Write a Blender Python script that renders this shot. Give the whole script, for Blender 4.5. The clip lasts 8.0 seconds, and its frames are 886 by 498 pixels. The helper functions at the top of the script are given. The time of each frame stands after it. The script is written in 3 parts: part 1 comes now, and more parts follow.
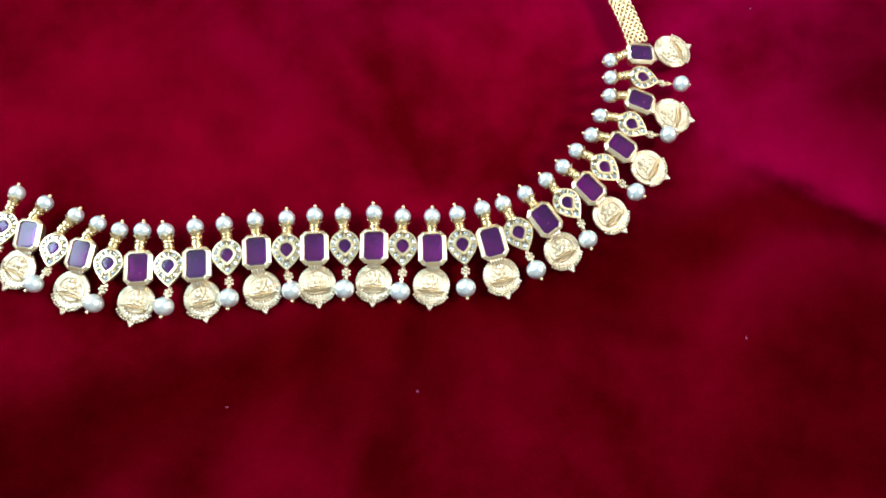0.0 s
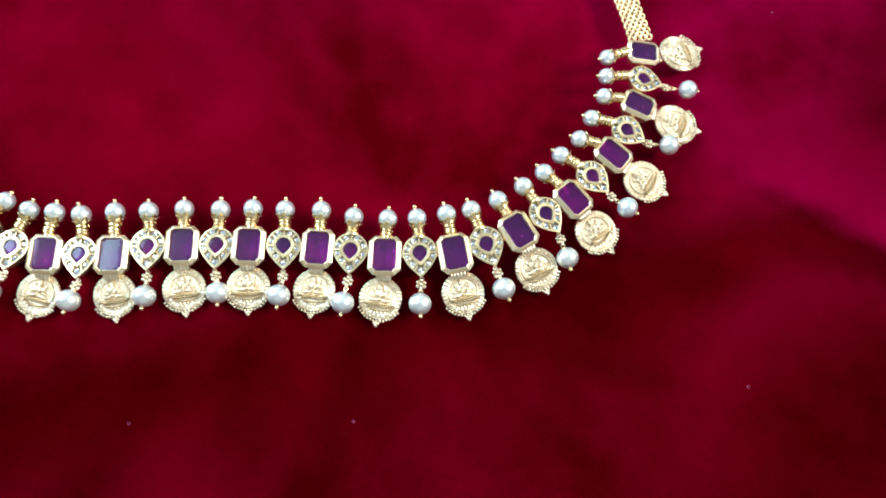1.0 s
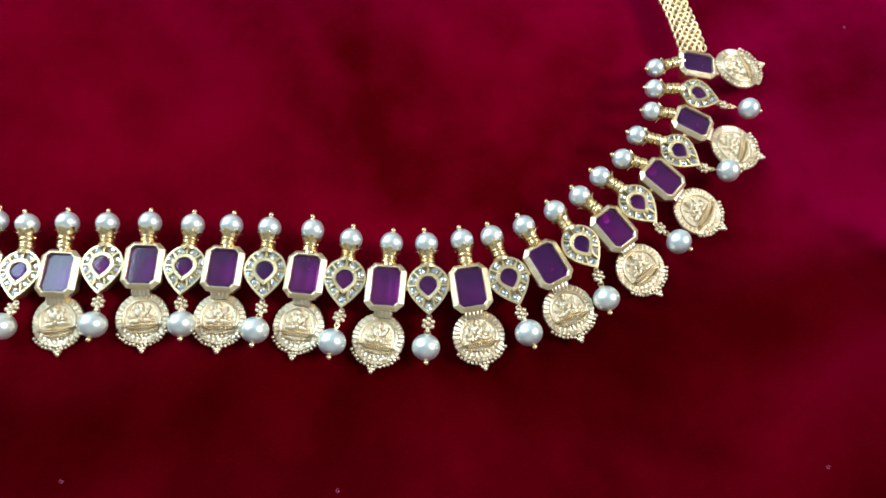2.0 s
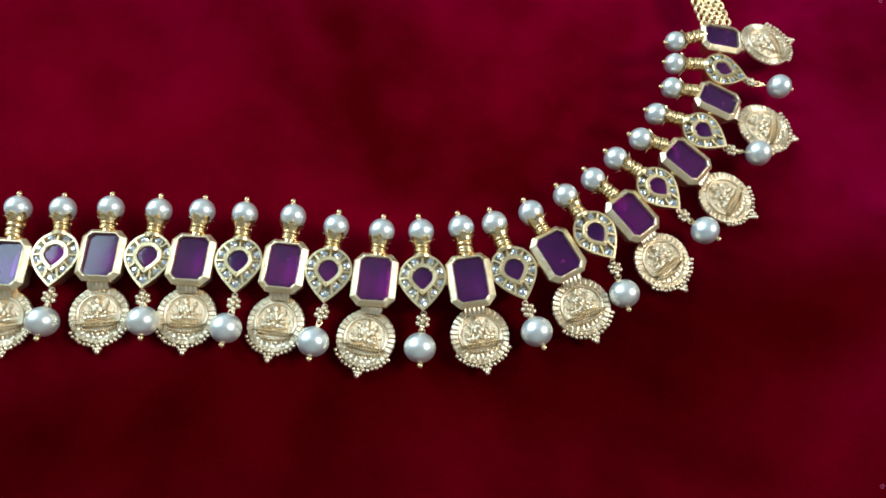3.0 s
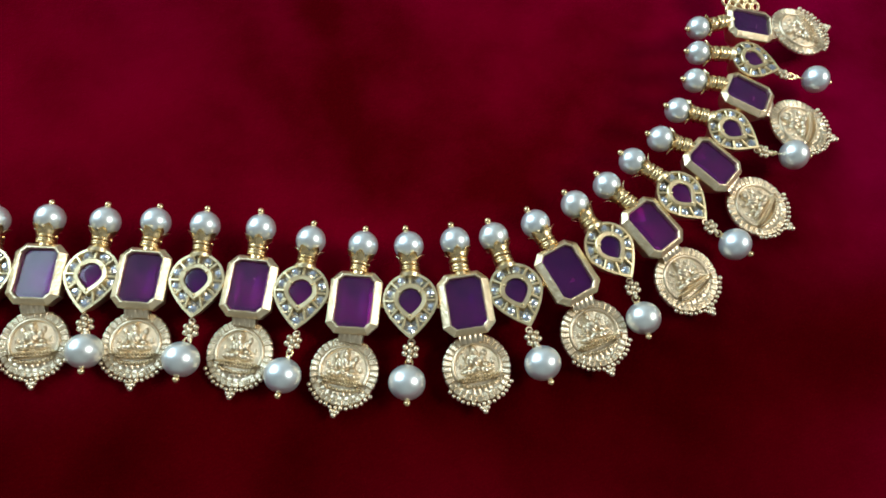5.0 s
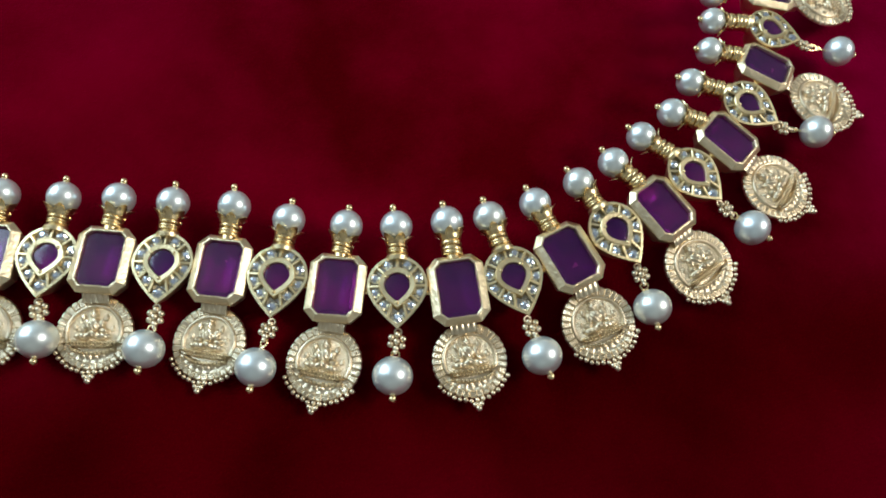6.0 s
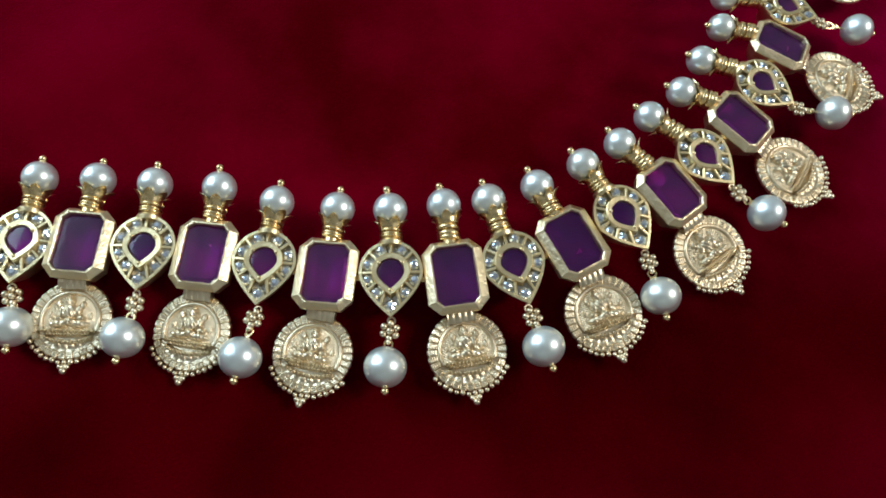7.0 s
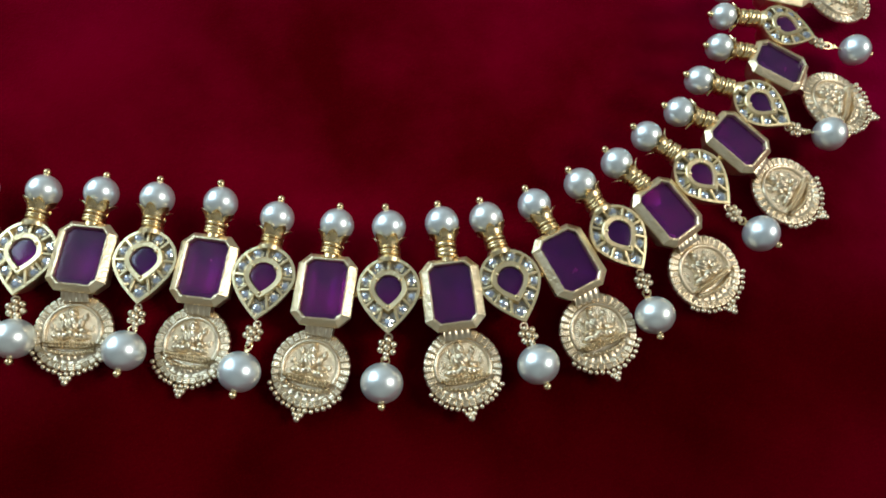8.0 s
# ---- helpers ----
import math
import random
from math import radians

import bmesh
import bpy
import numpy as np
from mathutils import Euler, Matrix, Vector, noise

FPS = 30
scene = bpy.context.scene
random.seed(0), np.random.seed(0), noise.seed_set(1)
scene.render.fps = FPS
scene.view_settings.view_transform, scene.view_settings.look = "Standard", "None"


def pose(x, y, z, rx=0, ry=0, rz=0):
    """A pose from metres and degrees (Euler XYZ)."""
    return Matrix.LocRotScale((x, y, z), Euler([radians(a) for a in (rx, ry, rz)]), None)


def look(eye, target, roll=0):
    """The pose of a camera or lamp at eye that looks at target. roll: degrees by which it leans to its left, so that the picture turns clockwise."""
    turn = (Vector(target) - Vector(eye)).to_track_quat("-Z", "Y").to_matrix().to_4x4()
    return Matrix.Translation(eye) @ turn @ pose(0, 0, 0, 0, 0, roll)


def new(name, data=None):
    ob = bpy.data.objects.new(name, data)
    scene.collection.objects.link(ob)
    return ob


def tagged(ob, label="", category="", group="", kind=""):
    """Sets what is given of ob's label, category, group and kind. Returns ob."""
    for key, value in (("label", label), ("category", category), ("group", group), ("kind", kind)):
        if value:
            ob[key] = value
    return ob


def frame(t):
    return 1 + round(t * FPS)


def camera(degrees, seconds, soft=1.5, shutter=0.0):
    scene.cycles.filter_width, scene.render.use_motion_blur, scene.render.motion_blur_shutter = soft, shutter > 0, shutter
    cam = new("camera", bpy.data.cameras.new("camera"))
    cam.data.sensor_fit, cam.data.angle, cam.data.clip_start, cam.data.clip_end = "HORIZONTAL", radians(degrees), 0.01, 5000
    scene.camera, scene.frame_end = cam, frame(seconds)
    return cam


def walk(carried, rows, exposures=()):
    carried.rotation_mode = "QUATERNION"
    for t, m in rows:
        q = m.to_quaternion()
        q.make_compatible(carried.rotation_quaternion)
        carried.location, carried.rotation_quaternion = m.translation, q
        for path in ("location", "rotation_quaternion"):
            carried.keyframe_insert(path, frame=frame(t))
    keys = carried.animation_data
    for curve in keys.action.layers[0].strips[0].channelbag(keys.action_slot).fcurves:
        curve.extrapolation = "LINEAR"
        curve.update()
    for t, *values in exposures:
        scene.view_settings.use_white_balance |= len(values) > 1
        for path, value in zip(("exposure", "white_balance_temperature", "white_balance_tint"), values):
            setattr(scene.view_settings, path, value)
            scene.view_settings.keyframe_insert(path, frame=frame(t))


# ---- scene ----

MM = 0.001
TAU = 2 * math.pi

# ---- camera ----
cam = camera(63.0, 8.0, soft=1.7, shutter=0.5)
PATH = [
    (0.0, -0.0000, -0.0620, 0.1830, 15.35, -0.47, -0.00),
    (0.5, 0.0044, -0.0588, 0.1761, 16.02, -0.26, 1.92),
    (1.0, 0.0147, -0.0603, 0.1553, 18.26, -0.30, 4.18),
    (1.5, 0.0131, -0.0558, 0.1397, 20.51, -0.52, 6.24),
    (3.0, 0.0145, -0.0543, 0.1107, 24.17, -0.29, 6.60),
    (3.5, 0.0126, -0.0511, 0.1073, 24.12, -0.28, 6.61),
    (4.0, 0.0129, -0.0497, 0.1035, 24.09, -0.35, 6.53),
    (4.5, 0.0138, -0.0471, 0.1006, 23.93, -0.39, 6.47),
    (6.0, 0.0148, -0.0423, 0.0878, 23.31, -1.00, 6.73),
    (6.5, 0.0159, -0.0423, 0.0839, 22.96, -0.94, 6.94),
    (7.0, 0.0156, -0.0417, 0.0824, 23.15, -0.90, 7.00),
    (7.5, 0.0152, -0.0414, 0.0823, 23.12, -0.88, 7.21),
    (8.0, 0.0159, -0.0395, 0.0846, 22.75, -0.99, 7.71),
]
EXPOSURES = [(0.0, 0.16, 6150, 11), (0.5, 0.16, 6150, 11), (1.0, 0.09, 6180, 11), (1.5, -0.10, 6200, 11), (3.0, -0.57, 6300, 10), (4.5, -0.73, 6350, 10), (6.0, -0.91, 6450, 10), (8.0, -0.98, 6450, 10)]
walk(cam, [(t, pose(x, y, z, rx, ry, rz)) for t, x, y, z, rx, ry, rz in PATH], EXPOSURES)

# ---- light ----
world = bpy.data.worlds.new("daylight")
scene.world = world
world.use_nodes = True
sky = world.node_tree.nodes.new("ShaderNodeTexSky")
sky.sky_type = "NISHITA"
sky.sun_disc = False
sky.sun_elevation = radians(40)
sky.sun_rotation = radians(200)
world.node_tree.nodes["Background"].inputs["Strength"].default_value = 0.1
world.node_tree.links.new(sky.outputs[0], world.node_tree.nodes["Background"].inputs["Color"])


def window_light(name, m, wide, high, watts, colour):
    data = bpy.data.lights.new(name, "AREA")
    data.shape, data.size, data.size_y, data.energy, data.color = "RECTANGLE", wide, high, watts, colour
    ob = new(name, data)
    ob.matrix_world = m
    return ob


# daylight in the two window openings (see the room below)
window_light("daylight_west", look((-1.52, 0.85, 1.65), (0, 0.85, 1.65)), 1.6, 2.2, 123, (0.65, 0.86, 1.0))
window_light("daylight_east", look((1.52, 0.1, 1.3), (0, 0.1, 1.3)), 0.7, 0.7, 46, (1.0, 0.95, 0.88))


# ---- materials ----
def material(name):
    mat = bpy.data.materials.new(name)
    mat.use_nodes = True
    return mat, mat.node_tree, mat.node_tree.nodes["Principled BSDF"]


def add_node(tree, kind, **values):
    node = tree.nodes.new(kind)
    for key, value in values.items():
        node.inputs[key.replace("_", " ")].default_value = value
    return node


def noise_node(tree, scale, detail=3.0, rough=0.55):
    tc = tree.nodes.new("ShaderNodeTexCoord")
    n = add_node(tree, "ShaderNodeTexNoise", Scale=scale, Detail=detail, Roughness=rough)
    tree.links.new(tc.outputs["Object"], n.inputs["Vector"])
    return n


def ramp_node(tree, source, stops):
    ramp = tree.nodes.new("ShaderNodeValToRGB")
    while len(ramp.color_ramp.elements) < len(stops):
        ramp.color_ramp.elements.new(0.5)
    for el, (p, c) in zip(ramp.color_ramp.elements, stops):
        el.position, el.color = p, (*c, 1)
    tree.links.new(source, ramp.inputs[0])
    return ramp


def bump_node(tree, bsdf, source, strength, distance):
    b = add_node(tree, "ShaderNodeBump", Strength=strength, Distance=distance)
    tree.links.new(source, b.inputs["Height"])
    tree.links.new(b.outputs[0], bsdf.inputs["Normal"])
    return b


def gold_material(name, dark, light, rough, bump, grain):
    mat, tree, bsdf = material(name)
    big = noise_node(tree, 350, 2)
    ramp = ramp_node(tree, big.outputs[0], [(0.3, dark), (0.7, light)])
    tree.links.new(ramp.outputs[0], bsdf.inputs["Base Color"])
    bsdf.inputs["Metallic"].default_value = 1.0
    wear = noise_node(tree, 900, 3)
    span = add_node(tree, "ShaderNodeMapRange", To_Min=rough * 0.75, To_Max=rough * 1.35)
    tree.links.new(wear.outputs[0], span.inputs["Value"])
    tree.links.new(span.outputs[0], bsdf.inputs["Roughness"])
    fine = noise_node(tree, grain, 2)
    bump_node(tree, bsdf, fine.outputs[0], bump, 0.0001)
    return mat


GOLD = gold_material("polished_gold", (0.84, 0.68, 0.415), (0.91, 0.777, 0.54), 0.37, 0.9, 2000)
CAST = gold_material("cast_gold", (0.72, 0.597, 0.41), (0.89, 0.765, 0.56), 0.31, 0.35, 3000)
WIRE = gold_material("wire_gold", (0.86, 0.65, 0.33), (0.94, 0.75, 0.43), 0.26, 0.1, 2600)
PAVE = gold_material("setting_gold", (0.84, 0.675, 0.375), (0.93, 0.78, 0.48), 0.33, 0.5, 2600)


SILVER = gold_material("oxidised_silver", (0.42, 0.41, 0.38), (0.56, 0.54, 0.50), 0.35, 0.4, 2200)


def pearl_material():
    mat, tree, bsdf = material("pearl")
    n = noise_node(tree, 420, 3)
    ramp = ramp_node(tree, n.outputs[0], [(0.3, (0.82, 0.90, 0.93)), (0.7, (0.89, 0.96, 0.99))])
    info = tree.nodes.new("ShaderNodeObjectInfo")
    tone = tree.nodes.new("ShaderNodeMix")
    tone.data_type, tone.blend_type = "RGBA", "MULTIPLY"
    tone.inputs[0].default_value = 1.0
    shade = ramp_node(tree, info.outputs["Random"], [(0.0, (0.95, 0.97, 0.96)), (1.0, (1.0, 0.97, 0.89))])
    tree.links.new(ramp.outputs[0], tone.inputs[6])
    tree.links.new(shade.outputs[0], tone.inputs[7])
    tree.links.new(tone.outputs[2], bsdf.inputs["Base Color"])
    for key, value in (("Metallic", 0.72), ("Roughness", 0.34), ("IOR", 1.6), ("Coat Weight", 0.6), ("Coat Roughness", 0.2), ("Coat IOR", 1.7)):
        bsdf.inputs[key].default_value = value
    bump_node(tree, bsdf, n.outputs[0], 0.1, 0.0001)
    return mat


PEARL = pearl_material()


def ruby_material():
    mat, tree, bsdf = material("ruby")
    n = noise_node(tree, 260, 3)
    ramp = ramp_node(tree, n.outputs[0], [(0.3, (0.15, 0.007, 0.23)), (0.75, (0.34, 0.014, 0.36))])
    info = tree.nodes.new("ShaderNodeObjectInfo")
    tone = tree.nodes.new("ShaderNodeMix")
    tone.data_type, tone.blend_type = "RGBA", "MULTIPLY"
    tone.inputs[0].default_value = 1.0
    shade = ramp_node(tree, info.outputs["Random"], [(0.0, (0.62, 0.8, 0.85)), (0.5, (0.95, 1.0, 0.9)), (1.0, (1.2, 1.0, 1.05))])
    tree.links.new(ramp.outputs[0], tone.inputs[6])
    tree.links.new(shade.outputs[0], tone.inputs[7])
    tree.links.new(tone.outputs[2], bsdf.inputs["Base Color"])
    for key, value in (("Roughness", 0.13), ("IOR", 1.5), ("Specular IOR Level", 0.36), ("Transmission Weight", 0.85)):
        bsdf.inputs[key].default_value = value
    fine = noise_node(tree, 900, 2)
    bump_node(tree, bsdf, fine.outputs[0], 0.05, 0.0001)
    return mat


RUBY = ruby_material()


def clear_material():
    mat, tree, bsdf = material("clear_stone")
    n = noise_node(tree, 700, 2)
    ramp = ramp_node(tree, n.outputs[0], [(0.3, (0.60, 0.68, 0.84)), (0.7, (0.88, 0.93, 1.0))])
    tree.links.new(ramp.outputs[0], bsdf.inputs["Base Color"])
    for key, value in (("Roughness", 0.03), ("IOR", 2.2), ("Transmission Weight", 0.5), ("Metallic", 0.75)):
        bsdf.inputs[key].default_value = value
    return mat


CLEAR = clear_material()


def velvet_material():
    mat, tree, bsdf = material("crimson_velvet")
    big = noise_node(tree, 16, 3, 0.5)
    small = noise_node(tree, 70, 4, 0.6)
    mix = add_node(tree, "ShaderNodeMath")
    mix.operation = "MULTIPLY_ADD"
    mix.inputs[1].default_value = 0.45
    tree.links.new(small.outputs[0], mix.inputs[0])
    tree.links.new(big.outputs[0], mix.inputs[2])
    ramp = ramp_node(tree, mix.outputs[0], [(0.56, (0.060, 0.0, 0.0012)), (0.92, (0.148, 0.0, 0.0075))])
    # beyond the crease, and in the far corner, sheen is painted in as a brighter, bluer red
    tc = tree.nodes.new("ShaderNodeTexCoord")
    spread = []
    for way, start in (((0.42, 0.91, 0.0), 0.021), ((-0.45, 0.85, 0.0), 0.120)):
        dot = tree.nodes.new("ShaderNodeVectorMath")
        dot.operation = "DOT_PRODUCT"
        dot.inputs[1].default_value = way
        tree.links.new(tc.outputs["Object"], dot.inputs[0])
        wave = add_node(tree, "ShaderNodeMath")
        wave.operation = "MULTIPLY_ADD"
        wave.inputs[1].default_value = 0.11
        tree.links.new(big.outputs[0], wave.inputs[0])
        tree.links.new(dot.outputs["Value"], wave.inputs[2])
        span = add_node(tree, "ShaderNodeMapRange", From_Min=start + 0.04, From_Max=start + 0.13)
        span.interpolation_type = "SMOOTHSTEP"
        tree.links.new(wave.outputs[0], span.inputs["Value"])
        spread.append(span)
    lit_far = tree.nodes.new("ShaderNodeMath")
    lit_far.operation = "MAXIMUM"
    tree.links.new(spread[0].outputs[0], lit_far.inputs[0])
    tree.links.new(spread[1].outputs[0], lit_far.inputs[1])
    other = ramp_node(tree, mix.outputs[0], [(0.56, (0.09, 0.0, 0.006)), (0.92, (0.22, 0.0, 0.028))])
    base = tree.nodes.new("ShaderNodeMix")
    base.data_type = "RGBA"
    # a soft patch inside the curve of the necklace, painted lighter as if better lit
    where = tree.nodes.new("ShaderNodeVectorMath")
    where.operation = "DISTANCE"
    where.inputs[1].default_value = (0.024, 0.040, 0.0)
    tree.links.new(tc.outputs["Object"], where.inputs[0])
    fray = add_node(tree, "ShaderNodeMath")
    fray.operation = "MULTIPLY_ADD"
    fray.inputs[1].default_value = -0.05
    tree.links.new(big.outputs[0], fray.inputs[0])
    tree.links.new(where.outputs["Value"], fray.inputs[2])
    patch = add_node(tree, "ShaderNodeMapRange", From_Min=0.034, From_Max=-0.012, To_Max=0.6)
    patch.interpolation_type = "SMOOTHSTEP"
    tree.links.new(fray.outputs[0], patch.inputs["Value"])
    tree.links.new(lit_far.outputs[0], base.inputs[0])
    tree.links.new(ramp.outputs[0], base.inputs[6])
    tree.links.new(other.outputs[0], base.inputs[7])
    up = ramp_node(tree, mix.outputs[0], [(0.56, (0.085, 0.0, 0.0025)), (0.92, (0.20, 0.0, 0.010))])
    lit_mix = tree.nodes.new("ShaderNodeMix")
    lit_mix.data_type = "RGBA"
    tree.links.new(patch.outputs[0], lit_mix.inputs[0])
    tree.links.new(base.outputs[2], lit_mix.inputs[6])
    tree.links.new(up.outputs[0], lit_mix.inputs[7])
    # a broad band before the necklace, with shade painted into the colour
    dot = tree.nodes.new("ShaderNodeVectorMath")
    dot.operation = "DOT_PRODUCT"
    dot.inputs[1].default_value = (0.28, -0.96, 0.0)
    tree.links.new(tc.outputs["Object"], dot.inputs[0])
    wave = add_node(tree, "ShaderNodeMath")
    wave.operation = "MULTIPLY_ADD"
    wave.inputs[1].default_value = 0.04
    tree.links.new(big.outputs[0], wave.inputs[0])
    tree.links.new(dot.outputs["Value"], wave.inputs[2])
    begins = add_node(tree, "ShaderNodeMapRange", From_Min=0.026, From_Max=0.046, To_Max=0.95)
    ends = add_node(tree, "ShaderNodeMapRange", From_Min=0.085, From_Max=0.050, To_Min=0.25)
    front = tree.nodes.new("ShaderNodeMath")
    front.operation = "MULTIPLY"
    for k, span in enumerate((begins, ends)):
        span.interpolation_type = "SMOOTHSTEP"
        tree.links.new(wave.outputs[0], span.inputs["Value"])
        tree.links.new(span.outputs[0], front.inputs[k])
    # the same painted shade turns round the end of the necklace
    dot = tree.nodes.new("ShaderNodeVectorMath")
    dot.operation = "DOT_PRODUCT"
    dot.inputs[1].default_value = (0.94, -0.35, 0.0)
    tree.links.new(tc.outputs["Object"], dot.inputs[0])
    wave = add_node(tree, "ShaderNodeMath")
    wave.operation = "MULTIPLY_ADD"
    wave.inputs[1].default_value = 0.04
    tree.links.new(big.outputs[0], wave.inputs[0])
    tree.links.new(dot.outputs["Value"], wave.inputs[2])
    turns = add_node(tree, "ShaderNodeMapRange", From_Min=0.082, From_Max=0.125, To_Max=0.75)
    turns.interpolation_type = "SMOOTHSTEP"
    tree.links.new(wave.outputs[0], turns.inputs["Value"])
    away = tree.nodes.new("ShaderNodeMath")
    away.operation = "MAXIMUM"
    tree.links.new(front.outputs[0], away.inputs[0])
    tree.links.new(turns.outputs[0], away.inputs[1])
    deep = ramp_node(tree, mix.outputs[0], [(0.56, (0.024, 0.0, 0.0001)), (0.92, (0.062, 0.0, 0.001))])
    shaded = tree.nodes.new("ShaderNodeMix")
    shaded.data_type = "RGBA"
    tree.links.new(away.outputs[0], shaded.inputs[0])
    tree.links.new(lit_mix.outputs[2], shaded.inputs[6])
    tree.links.new(deep.outputs[0], shaded.inputs[7])
    # along the crease the pile's bright side is painted as a lit edge, which fades up the slope
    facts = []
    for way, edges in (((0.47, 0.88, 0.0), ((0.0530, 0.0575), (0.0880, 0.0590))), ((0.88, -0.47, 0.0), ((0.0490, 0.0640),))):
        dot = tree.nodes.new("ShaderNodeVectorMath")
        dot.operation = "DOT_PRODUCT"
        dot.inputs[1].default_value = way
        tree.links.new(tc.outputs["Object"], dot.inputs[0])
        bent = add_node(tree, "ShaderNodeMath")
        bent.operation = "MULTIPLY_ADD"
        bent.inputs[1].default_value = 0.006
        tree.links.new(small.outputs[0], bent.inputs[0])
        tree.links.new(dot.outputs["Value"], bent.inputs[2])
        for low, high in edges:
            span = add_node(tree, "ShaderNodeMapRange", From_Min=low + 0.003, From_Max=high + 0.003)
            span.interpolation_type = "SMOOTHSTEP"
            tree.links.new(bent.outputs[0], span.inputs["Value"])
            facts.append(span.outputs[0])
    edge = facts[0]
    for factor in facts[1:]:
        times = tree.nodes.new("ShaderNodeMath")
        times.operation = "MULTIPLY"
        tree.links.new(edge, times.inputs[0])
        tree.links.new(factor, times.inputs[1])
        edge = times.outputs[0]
    lit_crease = ramp_node(tree, mix.outputs[0], [(0.56, (0.10, 0.0, 0.007)), (0.92, (0.20, 0.0, 0.022))])
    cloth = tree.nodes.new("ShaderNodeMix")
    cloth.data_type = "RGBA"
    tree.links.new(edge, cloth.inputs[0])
    tree.links.new(shaded.outputs[2], cloth.inputs[6])
    tree.links.new(lit_crease.outputs[0], cloth.inputs[7])
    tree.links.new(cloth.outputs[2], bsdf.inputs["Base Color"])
    # the pile lies this way or that in patches, and shines the more where it is brushed up
    brushed = add_node(tree, "ShaderNodeMapRange", From_Min=0.55, From_Max=0.98, To_Min=0.35, To_Max=1.0)
    tree.links.new(mix.outputs[0], brushed.inputs["Value"])
    # the sheen is weakened too where the shade is painted
    flat = add_node(tree, "ShaderNodeMapRange", To_Min=1.0, To_Max=0.4)
    tree.links.new(away.outputs[0], flat.inputs["Value"])
    shine = add_node(tree, "ShaderNodeMath")
    shine.operation = "MULTIPLY"
    tree.links.new(brushed.outputs[0], shine.inputs[0])
    tree.links.new(flat.outputs[0], shine.inputs[1])
    tree.links.new(shine.outputs[0], bsdf.inputs["Sheen Weight"])
    for key, value in (("Roughness", 1.0), ("Specular IOR Level", 0.0), ("Sheen Roughness", 0.32), ("Sheen Tint", (1.0, 0.0, 0.24, 1))):
        bsdf.inputs[key].default_value = value
    pile = noise_node(tree, 2200, 2)
    lay = bump_node(tree, bsdf, pile.outputs[0], 0.55, 0.0003)
    lie = add_node(tree, "ShaderNodeBump", Strength=0.5, Distance=0.006)
    tree.links.new(big.outputs[0], lie.inputs["Height"])
    tree.links.new(lie.outputs[0], lay.inputs["Normal"])
    return mat


VELVET = velvet_material()


def plain_material(name, low, high, rough, scale, bump=0.1):
    mat, tree, bsdf = material(name)
    n = noise_node(tree, scale, 4)
    ramp = ramp_node(tree, n.outputs[0], [(0.3, low), (0.7, high)])
    tree.links.new(ramp.outputs[0], bsdf.inputs["Base Color"])
    bsdf.inputs["Roughness"].default_value = rough
    bump_node(tree, bsdf, n.outputs[0], bump, 0.002)
    return mat


PLASTER = plain_material("wall_paint", (0.40, 0.38, 0.34), (0.46, 0.44, 0.40), 0.85, 6)
CEILING = plain_material("ceiling_paint", (0.30, 0.29, 0.28), (0.36, 0.35, 0.34), 0.9, 6)
TILE = plain_material("floor_tile", (0.42, 0.39, 0.35), (0.50, 0.47, 0.42), 0.4, 9)
WOOD = plain_material("dark_wood", (0.10, 0.055, 0.03), (0.17, 0.095, 0.05), 0.45, 12)
WHITE = plain_material("white_paint", (0.72, 0.72, 0.70), (0.80, 0.80, 0.78), 0.5, 20)
LINT = plain_material("lint", (0.45, 0.06, 0.16), (0.60, 0.14, 0.26), 0.9, 400)


# ---- mesh helpers (millimetres in, metres out) ----
def finish(bm, name, mat, angle=32, scale=MM):
    bmesh.ops.recalc_face_normals(bm, faces=bm.faces)
    bm.transform(Matrix.Scale(scale, 4))
    me = bpy.data.meshes.new(name)
    for f in bm.faces:
        f.smooth = True
    bm.to_mesh(me)
    bm.free()
    me.set_sharp_from_angle(angle=radians(angle))
    me.materials.append(mat)
    return me


def put(name, me, parent=None, m=None, label=""):
    ob = new(name, me)
    if parent:
        ob.parent = parent
    if m is not None:
        ob.matrix_basis = m
    return tagged(ob, label)


def at(x, y, z, rx=0, ry=0, rz=0):
    return pose(x * MM, y * MM, z * MM, rx, ry, rz)


def loft(bm, rings, cap_low=True, cap_high=True):
    """Joins closed rings of equal length, each a list of (x, y, z)."""
    made = [[bm.verts.new(p) for p in ring] for ring in rings]
    n = len(made[0])
    for a, b in zip(made, made[1:]):
        for i in range(n):
            j = (i + 1) % n
            bm.faces.new((a[i], a[j], b[j], b[i]))
    if cap_low:
        bm.faces.new(made[0][::-1])
    if cap_high:
        bm.faces.new(made[-1])


def ball(bm, x, y, z, r, u=14, v=9, squash=1.0):
    m = Matrix.Translation((x, y, z)) @ Matrix.Diagonal((r, r * squash, r, 1))
    bmesh.ops.create_uvsphere(bm, u_segments=u, v_segments=v, radius=1, matrix=m)


